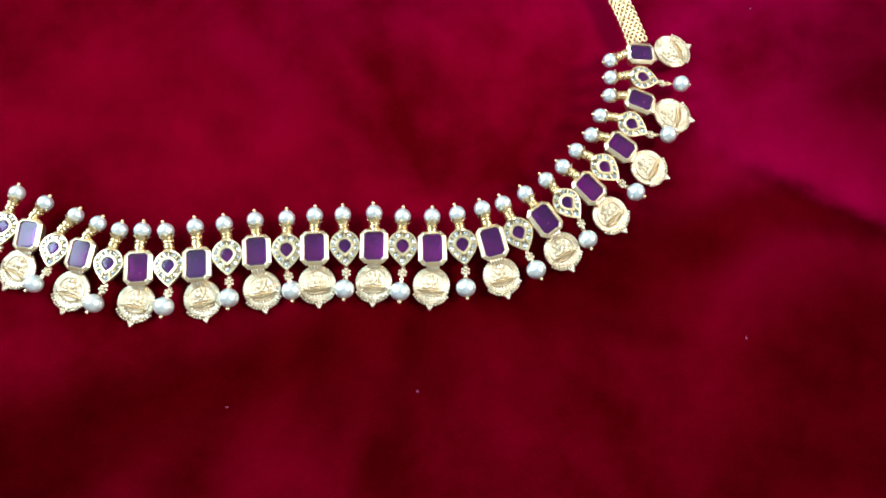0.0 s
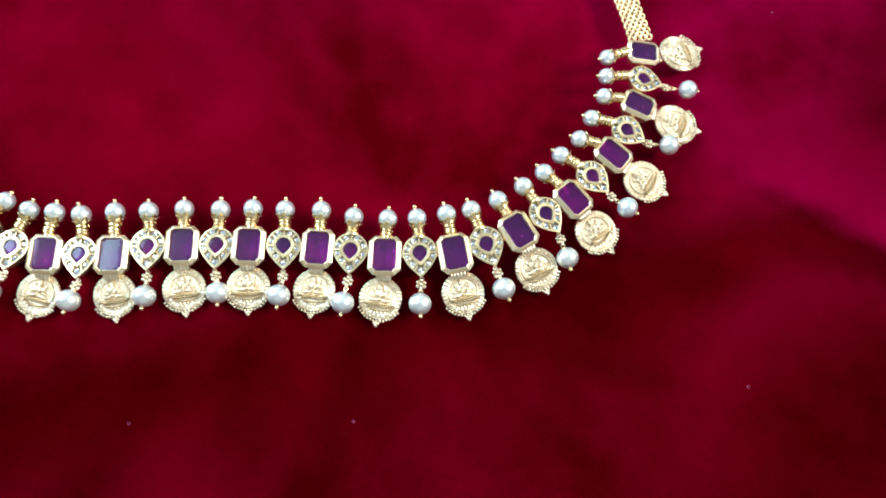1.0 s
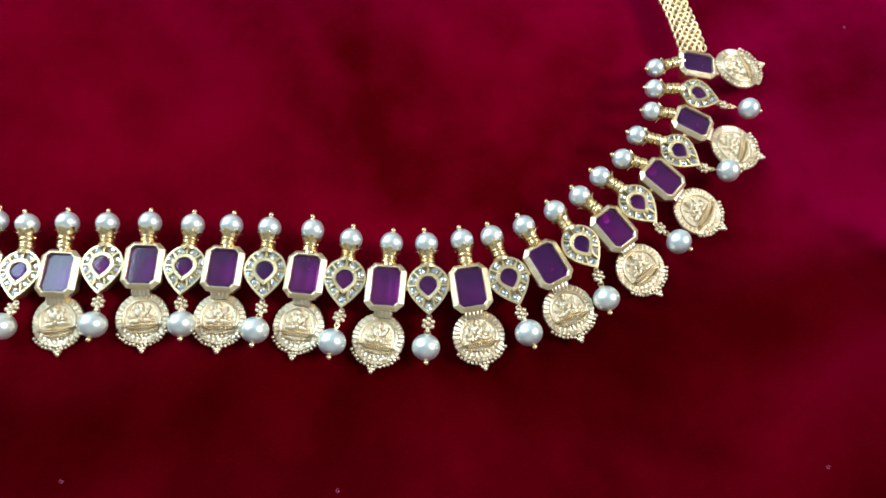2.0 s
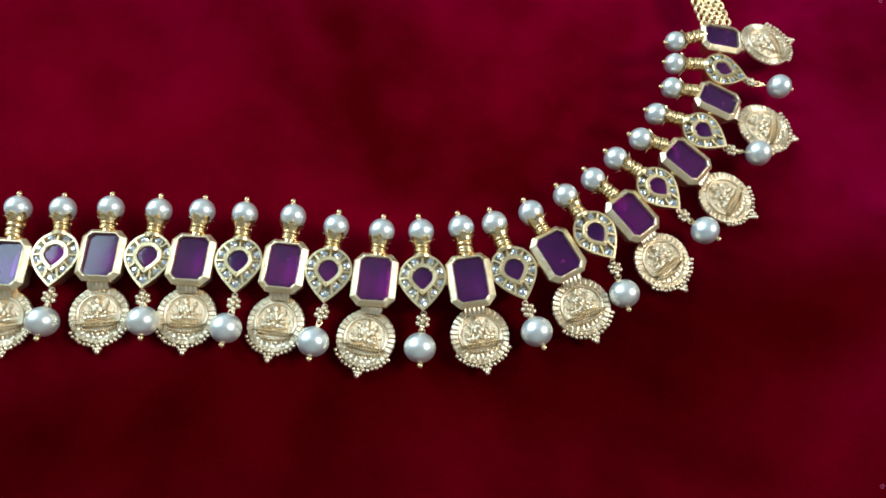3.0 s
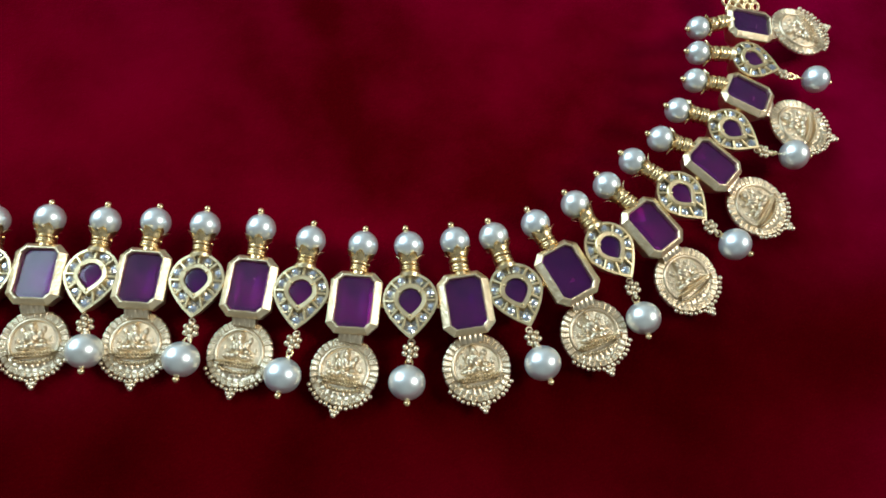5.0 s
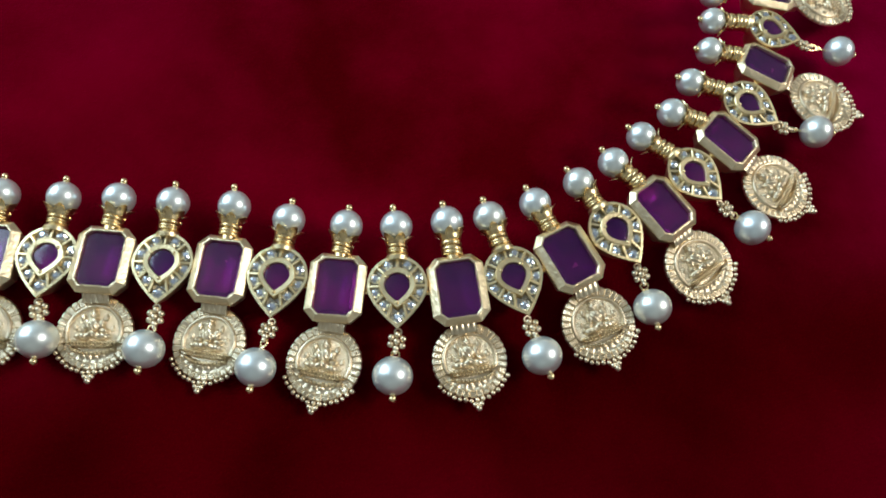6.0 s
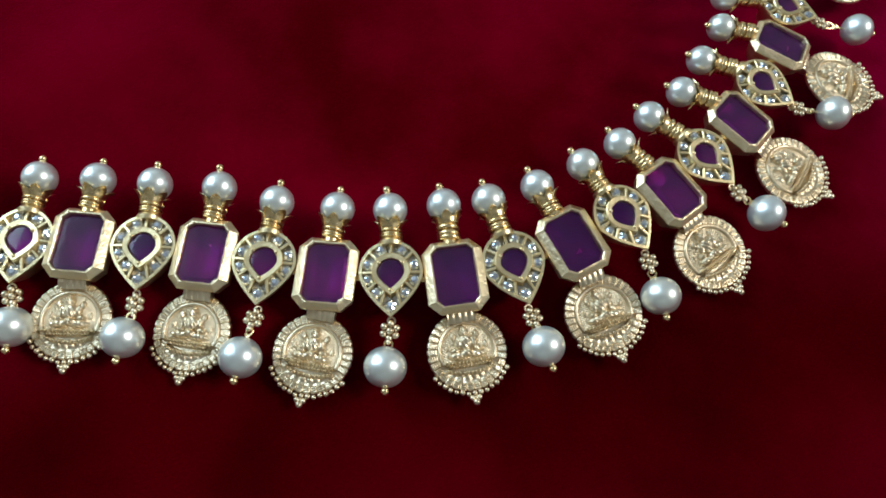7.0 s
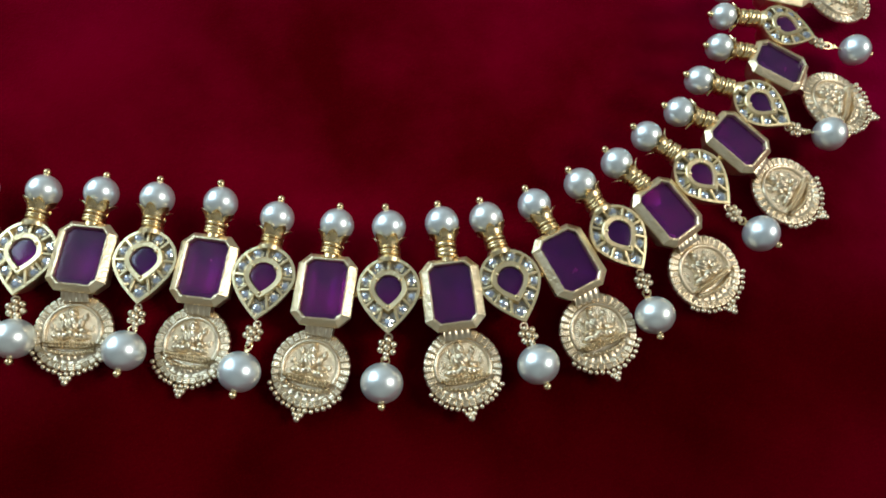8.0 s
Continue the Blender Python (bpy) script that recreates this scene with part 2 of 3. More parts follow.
def tube(bm, points, r, sides=8, closed=False):
    n = len(points)
    rings = []
    up = Vector((0, 0, 1))
    for i, p in enumerate(points):
        a = Vector(points[(i - 1) % n] if closed or i else p)
        b = Vector(points[(i + 1) % n] if closed or i < n - 1 else p)
        d = (b - a).normalized()
        side = d.cross(up)
        if side.length < 0.05:
            side = d.cross(Vector((0, 1, 0)))
        side.normalize()
        top = side.cross(d)
        rings.append([Vector(p) + r * (math.cos(TAU * k / sides) * side + math.sin(TAU * k / sides) * top) for k in range(sides)])
    if closed:
        rings.append(rings[0])
        loft(bm, rings, False, False)
        bmesh.ops.remove_doubles(bm, verts=bm.verts, dist=1e-5)
    else:
        loft(bm, rings)


def octagon(w, h, cut, z):
    w, h = w * 1.03, h * 1.06
    return [(w, h - cut, z), (w - cut, h, z), (cut - w, h, z), (-w, h - cut, z), (-w, cut - h, z), (cut - w, -h, z), (w - cut, -h, z), (w, cut - h, z)]


def drop_point(t, w, top, low):
    """A point of a pear outline; t in degrees clockwise from the round end, 180 at the tip."""
    t = (t + 180) % 360 - 180
    s = -1 if t < 0 else 1
    t = abs(t)
    if t <= 90:
        return s * w * 1.08 * math.sin(radians(t)), top * 1.02 * math.cos(radians(t))
    q = (t - 90) / 90
    return s * w * 1.08 * (1 - q ** 1.65), -low * 1.02 * q


def drop_ring(w, top, low, z, n=48):
    return [(*drop_point(360 * i / n, w, top, low), z) for i in range(n)]


# ---- setting ----
def box(bm, x0, x1, y0, y1, z0, z1):
    bmesh.ops.create_cube(bm, size=1, matrix=Matrix.Translation(((x0 + x1) / 2, (y0 + y1) / 2, (z0 + z1) / 2))
                          @ Matrix.Diagonal((x1 - x0, y1 - y0, z1 - z0, 1)))


TABLE = -0.06
VZ = -4.6  # the velvet's height under the necklace, in millimetres


def velvet_height(x, y):
    """The cloth's relief in metres, flat where the necklace lies, falling away in front."""
    z = 0.0006 * noise.noise((x * 9, y * 9, 3.1)) + 0.00025 * noise.noise((x * 30, y * 30, 7.7))
    # a soft crease that runs from the end of the necklace down to the right
    d = ((x - 0.073) * 0.47 + (y - 0.023) * 0.88)
    along = (x - 0.073) * 0.88 - (y - 0.023) * 0.47
    ramp = max(0.0, min(1.0, (along + 0.004) / 0.03))
    z += ramp * (0.0026 / (1 + math.exp(max(-40.0, min(40.0, -d / 0.0013)))) * math.exp(-(max(d, 0.0) / 0.03) ** 2) - 0.0012 * math.exp(-((d + 0.004) / 0.005) ** 2) + 0.0036 * math.exp(-((d - 0.02) / 0.013) ** 2) + 0.0018 * math.exp(-((d + 0.022) / 0.012) ** 2))
    east = max(0.0, min(1.0, (x - 0.078) / 0.02))
    z += east * (0.0045 * math.exp(-((d - 0.05) / 0.013) ** 2) + 0.0035 * noise.noise((x * 28, y * 28, 9.2)) * min(1.0, max(0.0, d / 0.02)))
    # the cloth sinks a little along the curved end
    dip = max(0.0, min(1.0, (x + 0.012) / 0.062))
    z -= 0.0026 * dip * dip * (3 - 2 * dip)
    front = max(0.0, -0.030 - y)
    z -= 0.70 * front * front / (front + 0.12)
    far = max(0.0, math.hypot(x, y) - 0.14)
    return VZ * MM + z + 0.02 * far * noise.noise((x * 5, y * 5, 1.3)) - 0.0003


def build_velvet():
    bm = bmesh.new()
    nx, ny, wide, deep = 400, 320, 0.62, 0.50
    grid = []
    for j in range(ny + 1):
        row = []
        for i in range(nx + 1):
            x, y = -0.31 + wide * i / nx, -0.25 + deep * j / ny
            row.append(bm.verts.new((x, y, velvet_height(x, y))))
        grid.append(row)
    for j in range(ny):
        for i in range(nx):
            bm.faces.new((grid[j][i], grid[j][i + 1], grid[j + 1][i + 1], grid[j + 1][i]))
    rim = [grid[0][i] for i in range(nx + 1)] + [grid[j][nx] for j in range(1, ny + 1)]
    rim += [grid[ny][i] for i in range(nx - 1, -1, -1)] + [grid[j][0] for j in range(ny - 1, 0, -1)]
    low = [bm.verts.new((v.co.x, v.co.y, min(v.co.z - 0.001, TABLE + 0.0005))) for v in rim]
    for i in range(len(rim)):
        j = (i + 1) % len(rim)
        bm.faces.new((rim[i], low[i], low[j], rim[j]))
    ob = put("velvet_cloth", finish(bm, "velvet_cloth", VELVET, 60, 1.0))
    tagged(ob, "deep crimson velvet cloth with soft creases spread under the necklace", "cloth")


build_velvet()



def build_room():
    x0, x1, y0, y1, z0, z1 = -1.5, 1.5, -1.9, 2.0, -0.76, 2.8
    k = 0.12
    bm = bmesh.new()
    box(bm, x0 - k, x1 + k, y0 - k, y1 + k, z0 - k, z0)
    tagged(put("floor", finish(bm, "floor", TILE, 32, 1.0)), "pale stone-tiled floor of the room", "floor", kind="structure")
    bm = bmesh.new()
    box(bm, x0 - k, x1 + k, y0 - k, y1 + k, z1, z1 + k)
    tagged(put("ceiling", finish(bm, "ceiling", CEILING, 32, 1.0)), "grey painted ceiling of the room", "ceiling", kind="structure")
    for name, b in (("wall_north", (x0 - k, x1 + k, y1, y1 + k)), ("wall_south", (x0 - k, x1 + k, y0 - k, y0))):
        bm = bmesh.new()
        box(bm, *b, z0, z1)
        tagged(put(name, finish(bm, name, PLASTER, 32, 1.0)), "plain beige plaster wall of the room", "wall", kind="structure")
    for name, xa, xb, ya, yb, za, zb in (("wall_west", x0 - k, x0, 0.03, 1.67, 0.53, 2.77), ("wall_east", x1, x1 + k, -0.27, 0.47, 0.93, 1.67)):
        bm = bmesh.new()
        box(bm, xa, xb, y0, ya, z0, z1)
        box(bm, xa, xb, yb, y1, z0, z1)
        box(bm, xa, xb, ya, yb, z0, za)
        box(bm, xa, xb, ya, yb, zb, z1)
        tagged(put(name, finish(bm, name, PLASTER, 32, 1.0)), "plain beige plaster wall with a window", "wall", kind="structure")
    for name, x, ya, yb, za, zb in (("window_1", x0 - 0.08, 0.03, 1.67, 0.53, 2.77), ("window_2", x1 + 0.08, -0.27, 0.47, 0.93, 1.67)):
        window = new(name)
        window.location = (x, (ya + yb) / 2, za)
        tagged(window, "white painted wooden window frame in the wall", "window", kind="structure")
        bars = [(ya, ya + 0.05, za, zb), (yb - 0.05, yb, za, zb), (ya + 0.05, yb - 0.05, za, za + 0.05), (ya + 0.05, yb - 0.05, zb - 0.05, zb)]
        for a, b, c, d in bars:
            bm = bmesh.new()
            box(bm, -0.025, 0.025, a - (ya + yb) / 2, b - (ya + yb) / 2, c - za, d - za)
            put("window_frame", finish(bm, "window_frame", WHITE, 32, 1.0), window)
    bm = bmesh.new()
    box(bm, -0.55, 0.55, -0.4, 0.4, TABLE - 0.036, TABLE)
    bmesh.ops.bevel(bm, geom=bm.edges[:], offset=0.004, segments=2, affect="EDGES")
    table = new("table")
    table.location = (0, 0, z0)
    tagged(table, "dark wooden table under the velvet cloth", "table")
    me = finish(bm, "tabletop", WOOD, 32, 1.0)
    put("tabletop", me, table, pose(0, 0, -z0))
    bm = bmesh.new()
    box(bm, -0.03, 0.03, -0.03, 0.03, 0, TABLE - 0.036 - z0)
    leg = finish(bm, "leg", WOOD, 32, 1.0)
    for sx in (-0.48, 0.48):
        for sy in (-0.33, 0.33):
            put("leg", leg, table, pose(sx, sy, 0))


build_room()


# ---- necklace pieces ----
def octagon_fine(w, h, cut, z, per=12, ragged=0.0, seed=0.0):
    """The octagon again with points along its sides, which may wander a little as on a hand-cut lip."""
    corners = [Vector(p) for p in octagon(w, h, cut, z)]
    ring = []
    for i, a in enumerate(corners):
        b = corners[(i + 1) % 8]
        n = per if i % 2 else per // 3
        for k in range(n):
            p = a.lerp(b, k / n)
            wander = noise.noise((p.x * 2.6, p.y * 2.6, seed)) + 0.7 * noise.noise((p.x * 6.1, p.y * 6.1, seed + 5))
            out = Vector((p.x, p.y, 0)).normalized()
            ring.append(p + ragged * wander * out + Vector((0, 0, 0.6 * ragged * noise.noise((p.x * 5, p.y * 5, seed + 9)))))
    return ring


def bezel_mesh():
    bm = bmesh.new()
    rings = [(2.5, 3.1, 0.9, -4.4, 0), (2.9, 3.5, 1.1, -3.6, 0), (3.3, 4.0, 1.25, -2.6, 0), (3.62, 4.3, 1.37, -0.72, 0.01), (3.67, 4.36, 1.38, -0.60, 0.015),
             (3.64, 4.33, 1.37, -0.48, 0.02), (3.56, 4.25, 1.34, -0.38, 0.025), (3.2, 4.02, 1.12, -0.12, 0.035), (2.86, 3.80, 0.88, 0.12, 0.05),
             (2.72, 3.70, 0.8, 0.20, 0.06), (2.62, 3.60, 0.77, 0.21, 0.07), (2.52, 3.50, 0.73, 0.10, 0.07), (2.48, 3.46, 0.71, -0.25, 0.04), (2.46, 3.44, 0.7, -1.3, 0)]
    loft(bm, [octagon_fine(w, h, cut, z, 15, ragged, 3.0 + 0.2 * i) for i, (w, h, cut, z, ragged) in enumerate(rings)])
    return finish(bm, "ruby_link", GOLD, 14)


def ruby_mesh():
    """A step-cut stone: stepped pavilion, girdle, two low crown steps and a broad table."""
    bm = bmesh.new()
    loft(bm, [octagon(0.5, 1.4, 0.12, -1.25), octagon(1.2, 2.15, 0.4, -1.12), octagon(1.9, 2.85, 0.55, -0.85), octagon(2.44, 3.42, 0.7, -0.46),
              octagon(2.44, 3.42, 0.7, -0.36), octagon(2.06, 3.02, 0.61, -0.335), octagon(1.60, 2.54, 0.49, -0.325)])
    return finish(bm, "ruby_stone", RUBY, 3)


def pearl_mesh(r, long=1.0):
    bm = bmesh.new()
    ball(bm, 0, 0, 0, r, 32, 20, long)
    return finish(bm, "pearl", PEARL, 60)


def cap_mesh():
    """A cup of six pointed petals that hold a pearl of radius 2.18 centred on the origin, opening towards +y."""
    bm = bmesh.new()
    n = 72
    rings = [[(r * math.cos(TAU * i / n), y, r * math.sin(TAU * i / n)) for i in range(n)] for y, r in ((-2.5, 0.8), (-2.5, 1.1), (-2.42, 1.28), (-2.34, 1.34))]
    for thick, steps in ((0.0, (0.15, 0.35, 0.55, 0.75, 0.9, 1.0)), (0.14, (0.97, 0.75, 0.5, 0.25, 0.0))):
        for u in steps:
            ring = []
            for i in range(n):
                w = abs(2 * ((6 * i / n) % 1.0) - 1)
                reach = u * (0.36 + 0.64 * (1 - w) ** 0.8)
                r = 1.36 + 0.50 * reach + 1.15 * max(0.0, reach - 0.5) - thick
                a = TAU * i / n
                ring.append((r * math.cos(a), -2.28 + 1.40 * reach - 0.5 * max(0.0, reach - 0.75) + 0.5 * thick, r * math.sin(a)))
            rings.append(ring)
    loft(bm, rings)
    return finish(bm, "pearl_cap", WIRE, 40)


def coil_mesh():
    """Wire wound round the stem, along y from 0 to 1.35."""
    bm = bmesh.new()
    turns, step = 3, 16
    pts = [(1.08 * math.cos(TAU * i / step), 0.12 + 0.42 * i / step + 0.05 * math.sin(i * 0.23), 1.08 * math.sin(TAU * i / step)) for i in range(turns * step)]
    rings = []
    for i, p in enumerate(pts):
        a = TAU * i / step
        out = Vector((math.cos(a), 0, math.sin(a)))
        rings.append([Vector(p) + 0.2 * (math.cos(TAU * k / 8) * out + math.sin(TAU * k / 8) * Vector((0, 1, 0))) for k in range(8)])
    loft(bm, rings)
    bmesh.ops.create_cone(bm, cap_ends=True, segments=16, radius1=0.88, radius2=0.88, depth=2.2,
                          matrix=Matrix.Translation((0, 0.7, 0)) @ Matrix.Rotation(radians(90), 4, "X"))
    return finish(bm, "wire_coil", WIRE, 50)


def pin_mesh():
    bm = bmesh.new()
    ball(bm, 0, 0.35, 0, 0.52, 14, 9)
    ball(bm, 0, -0.12, 0, 0.36, 12, 7, 0.6)
    return finish(bm, "pin_head", WIRE, 60)


# plain rounded mounds in the coin's field: x, y, half width, half height, relief
MOUNDS = ((-0.03, 0.45, 0.115, 0.12, 0.85), (-0.03, 0.57, 0.07, 0.06, 0.62), (-0.02, 0.20, 0.17, 0.20, 0.72), (-0.21, 0.20, 0.08, 0.15, 0.48), (0.19, 0.21, 0.08, 0.15, 0.48),
          (-0.29, 0.02, 0.11, 0.08, 0.52), (0.27, 0.03, 0.11, 0.08, 0.52), (-0.24, -0.11, 0.24, 0.09, 0.66), (0.24, -0.11, 0.24, 0.09, 0.60), (0.0, -0.06, 0.16, 0.10, 0.80),
          (-0.31, 0.38, 0.06, 0.10, 0.36), (0.28, 0.38, 0.06, 0.10, 0.36), (-0.48, 0.12, 0.05, 0.09, 0.22), (0.47, 0.10, 0.05, 0.09, 0.22))
PLATES = 32


def coin_height(r, a):
    """Relief of the cast coin in millimetres; r from 0 to 1, a in radians with +y up."""
    x, y = r * math.cos(a), r * math.sin(a)
    seg = (a / TAU * PLATES) % 1.0
    edge = min(seg, 1 - seg)
    grain = noise.noise((x * 26, y * 26, 2.0))
    fine = noise.noise((x * 60, y * 60, 7.0))
    dome = 0.30 * max(0.0, 1 - (r / 0.75) ** 2)
    if r > 0.735:
        # rim of small plates, each hatched within a plain border
        plate = noise.noise((int(a / TAU * PLATES) * 3.7, 1.0, 4.0))
        z = 0.46 + 0.05 * plate - 0.17 * max(0.0, 1 - edge / 0.1) + 0.03 * grain
        if 0.78 < r < 0.94 and edge > 0.22:
            z += 0.05 * math.cos(r * 120 + 3 * plate) + 0.04 * fine
        z -= 0.28 * max(0.0, (r - 0.95) / 0.05) ** 2
        z -= 0.12 * max(0.0, 1 - (r - 0.735) / 0.02)
    elif r > 0.645 and y > -0.40:
        z = 0.44 + 0.24 * math.sqrt(max(0.0, 1 - ((r - 0.69) / 0.045) ** 2)) + 0.02 * grain
    else:
        # stippled field with the raised mounds
        z = 0.26 + 0.07 * math.cos(x * 88 + 9 * y) * math.cos(y * 88 - 9 * x) + 0.02 * fine
        for mx, my, w, h, lift in MOUNDS:
            d = ((x - mx) / w) ** 2 + ((y - my) / h) ** 2
            if d < 1:
                z = max(z, 0.26 + lift * (0.25 + 0.75 * math.sqrt(1 - d)) * (1 + 0.08 * math.sin(60 * x + 40 * y)) + 0.05 * grain)
        z += dome
    # below: a beaded ledge, a hollow, a second curved row of beads and a fringe of small petals
    if y < -0.28 and r < 0.80:
        hollow = -0.50 + 0.30 * x * x
        if y < -0.27 and y > hollow:
            z = 0.02 + 0.03 * grain
        elif y <= hollow:
            z = 0.18 + 0.20 * abs(math.sin(a * 12)) * (0.65 + 0.35 * math.cos(r * 30)) + 0.06 * grain
    for base, curve, h, pitch, wide, reach in ((-0.28, 0.02, 0.68, 0.09, 0.05, 0.62), (-0.37, 0.10, 0.48, 0.083, 0.035, 0.52), (-0.55, 0.40, 0.62, 0.10, 0.05, 0.58)):
        d = abs(y - base - curve * x * x) / wide
        if d < 1 and abs(x) < reach and r < 0.80:
            z = max(z, 0.34 + dome + h * math.sqrt(1 - d * d) * (0.66 + 0.34 * math.cos(TAU * x / pitch)))
    return z


def coin_mesh():
    bm = bmesh.new()
    R, nr, na = 4.95, 58, 512
    centre = bm.verts.new((0, 0, coin_height(0, 0)))
    rings = []
    for i in range(1, nr + 1):
        r = i / nr
        ring = []
        for k in range(na):
            a = TAU * k / na
            seg = (a / TAU * PLATES) % 1.0
            scallop = (1 - math.sqrt(max(0.0, 1 - (2 * seg - 1) ** 2))) * 0.03 * max(0.0, (r - 0.85) / 0.15)
            ring.append(bm.verts.new((R * (r - scallop) * math.cos(a), R * (r - scallop) * math.sin(a), coin_height(r, a))))
        rings.append(ring)
    back = [bm.verts.new((v.co.x, v.co.y, -0.1)) for v in rings[-1]]
    for k in range(na):
        j = (k + 1) % na
        bm.faces.new((centre, rings[0][k], rings[0][j]))
        for a, b in zip(rings, rings[1:]):
            bm.faces.new((a[k], b[k], b[j], a[j]))
        bm.faces.new((rings[-1][k], back[k], back[j], rings[-1][j]))
    bm.faces.new(back[::-1])
    return finish(bm, "coin", CAST, 50)


def granule_mesh():
    """A string of beads along the coin's lower edge and a cluster of four at its tip."""
    bm = bmesh.new()
    for i in range(15):
        a = radians(212 + 116 * i / 14)
        out = 5.2 + 0.07 * math.sin(i * 2.3)
        ball(bm, out * math.cos(a), out * math.sin(a), 0.36, 0.33 + 0.03 * math.sin(i * 4.1), 12, 8)
    for x, y, r in ((-0.42, -5.72, 0.36), (0.42, -5.72, 0.36), (0, -5.75, 0.3), (0, -6.22, 0.46)):
        ball(bm, x, y, 0.42, r, 12, 8)
    return finish(bm, "granule_edging", CAST, 60)


def tab_mesh():
    """The lightly ribbed tab that holds the coin under the setting."""
    bm = bmesh.new()
    n = 49
    rings = []
    for y, h in ((0.6, 0.1), (0.3, 0.45), (-0.2, 0.40), (-0.6, 0.22), (-0.95, -0.1)):
        top, low = [], []
        for i in range(n):
            x = -1.7 + 3.4 * i / (n - 1)
            rib = 0.13 * abs(math.sin(x * 4.2)) * (1 if y < 0.2 else 0.3)
            top.append((x, y, h + rib))
            low.append((x, y, -0.8))
        rings.append(top + low[::-1])
    loft(bm, rings)
    return finish(bm, "coin_tab", CAST, 40)


def halo_mesh():
    """The pear-shaped setting: outer wall, sunk channel with dividers, raised inner collet."""
    bm = bmesh.new()
    loft(bm, [drop_ring(2.5, 2.8, 3.8, -4.4), drop_ring(2.8, 3.1, 4.3, -3.4), drop_ring(3.3, 3.65, 4.95, -1.9), drop_ring(3.7, 4.1, 5.55, -0.42), drop_ring(3.65, 4.05, 5.48, -0.22),
              drop_ring(3.34, 3.72, 5.04, -0.2), drop_ring(3.28, 3.66, 4.94, -0.3), drop_ring(3.25, 3.62, 4.86, -1.0), drop_ring(2.3, 2.52, 3.1, -0.95),
              drop_ring(2.22, 2.43, 2.98, 0.10), drop_ring(2.12, 2.32, 2.86, 0.22), drop_ring(1.60, 1.74, 2.15, 0.19), drop_ring(1.53, 1.66, 2.06, 0.05),
              drop_ring(1.49, 1.61, 2.0, -0.5)])
    return finish(bm, "pear_link", PAVE, 34)


DIVIDERS = (0, 47, 90, 128, 161, -161, -128, -90, -47)


def divider_mesh(t):
    """One thin wall across the channel of the pear-shaped setting."""
    bm = bmesh.new()
    a, b = Vector((*drop_point(t, 2.05, 2.2, 2.7), 0)), Vector((*drop_point(t, 3.54, 3.92, 5.3), 0))
    side = (b - a).cross(Vector((0, 0, 1))).normalized()
    rings = []
    for p, top in ((a, 0.0), (b, -0.2)):
        rings.append([p + k * side + Vector((0, 0, z)) for k, z in ((-0.2, -0.95), (0.2, -0.95), (0.19, top - 0.1), (0.1, top), (-0.1, top), (-0.19, top - 0.1))])
    loft(bm, rings)
    return finish(bm, "divider", PAVE, 40)


def prong_mesh():
    bm = bmesh.new()
    ball(bm, 0, 0, 0, 0.27, 10, 7)
    return finish(bm, "prong", PAVE, 60)


def channel_mesh():
    """The oxidised floor of the channel under the clear stones."""
    bm = bmesh.new()
    loft(bm, [drop_ring(3.28, 3.64, 4.88, -0.99), drop_ring(3.26, 3.62, 4.86, -0.90), drop_ring(2.36, 2.56, 3.12, -0.86), drop_ring(2.34, 2.54, 3.10, -0.94)], False, False)
    return finish(bm, "channel_floor", SILVER, 40)


def pear_ruby_mesh():
    bm = bmesh.new()
    loft(bm, [drop_ring(1.48, 1.60, 1.99, -0.45, 24), drop_ring(1.47, 1.59, 1.97, -0.12, 24), drop_ring(1.15, 1.25, 1.55, -0.06, 24), drop_ring(0.8, 0.9, 1.1, -0.04, 24)])
    return finish(bm, "pear_ruby", RUBY, 14)


def brilliant_mesh():
    """A round brilliant of radius 1 with table, crown and pavilion facets."""
    bm = bmesh.new()
    n = 8
    table = [bm.verts.new((0.36 * math.cos(TAU * i / n), 0.36 * math.sin(TAU * i / n), 0.52)) for i in range(n)]
    mid = [bm.verts.new((0.72 * math.cos(TAU * (i + 0.5) / n), 0.72 * math.sin(TAU * (i + 0.5) / n), 0.34)) for i in range(n)]
    rim = [bm.verts.new((math.cos(TAU * i / 16), math.sin(TAU * i / 16), 0)) for i in range(16)]
    tip = bm.verts.new((0, 0, -0.8))
    bm.faces.new(table)
    for i in range(n):
        j = (i + 1) % n
        bm.faces.new((table[i], mid[i], table[j]))
        bm.faces.new((table[i], rim[2 * i], mid[i]))
        bm.faces.new((mid[i], rim[(2 * i + 2) % 16], table[j]))
        bm.faces.new((mid[i], rim[2 * i], rim[2 * i + 1]))
        bm.faces.new((mid[i], rim[2 * i + 1], rim[(2 * i + 2) % 16]))
    for i in range(16):
        bm.faces.new((rim[i], tip, rim[(i + 1) % 16]))
    return finish(bm, "clear_stone", CLEAR, 2)


def collar_mesh():
    bm = bmesh.new()
    n = 20
    loft(bm, [[(r * math.cos(TAU * i / n), y, r * math.sin(TAU * i / n)) for i in range(n)]
              for y, r in ((-0.6, 1.5), (-0.1, 1.6), (0.25, 1.4), (0.5, 1.0), (0.6, 0.7))])
    return finish(bm, "collar", PAVE, 40)


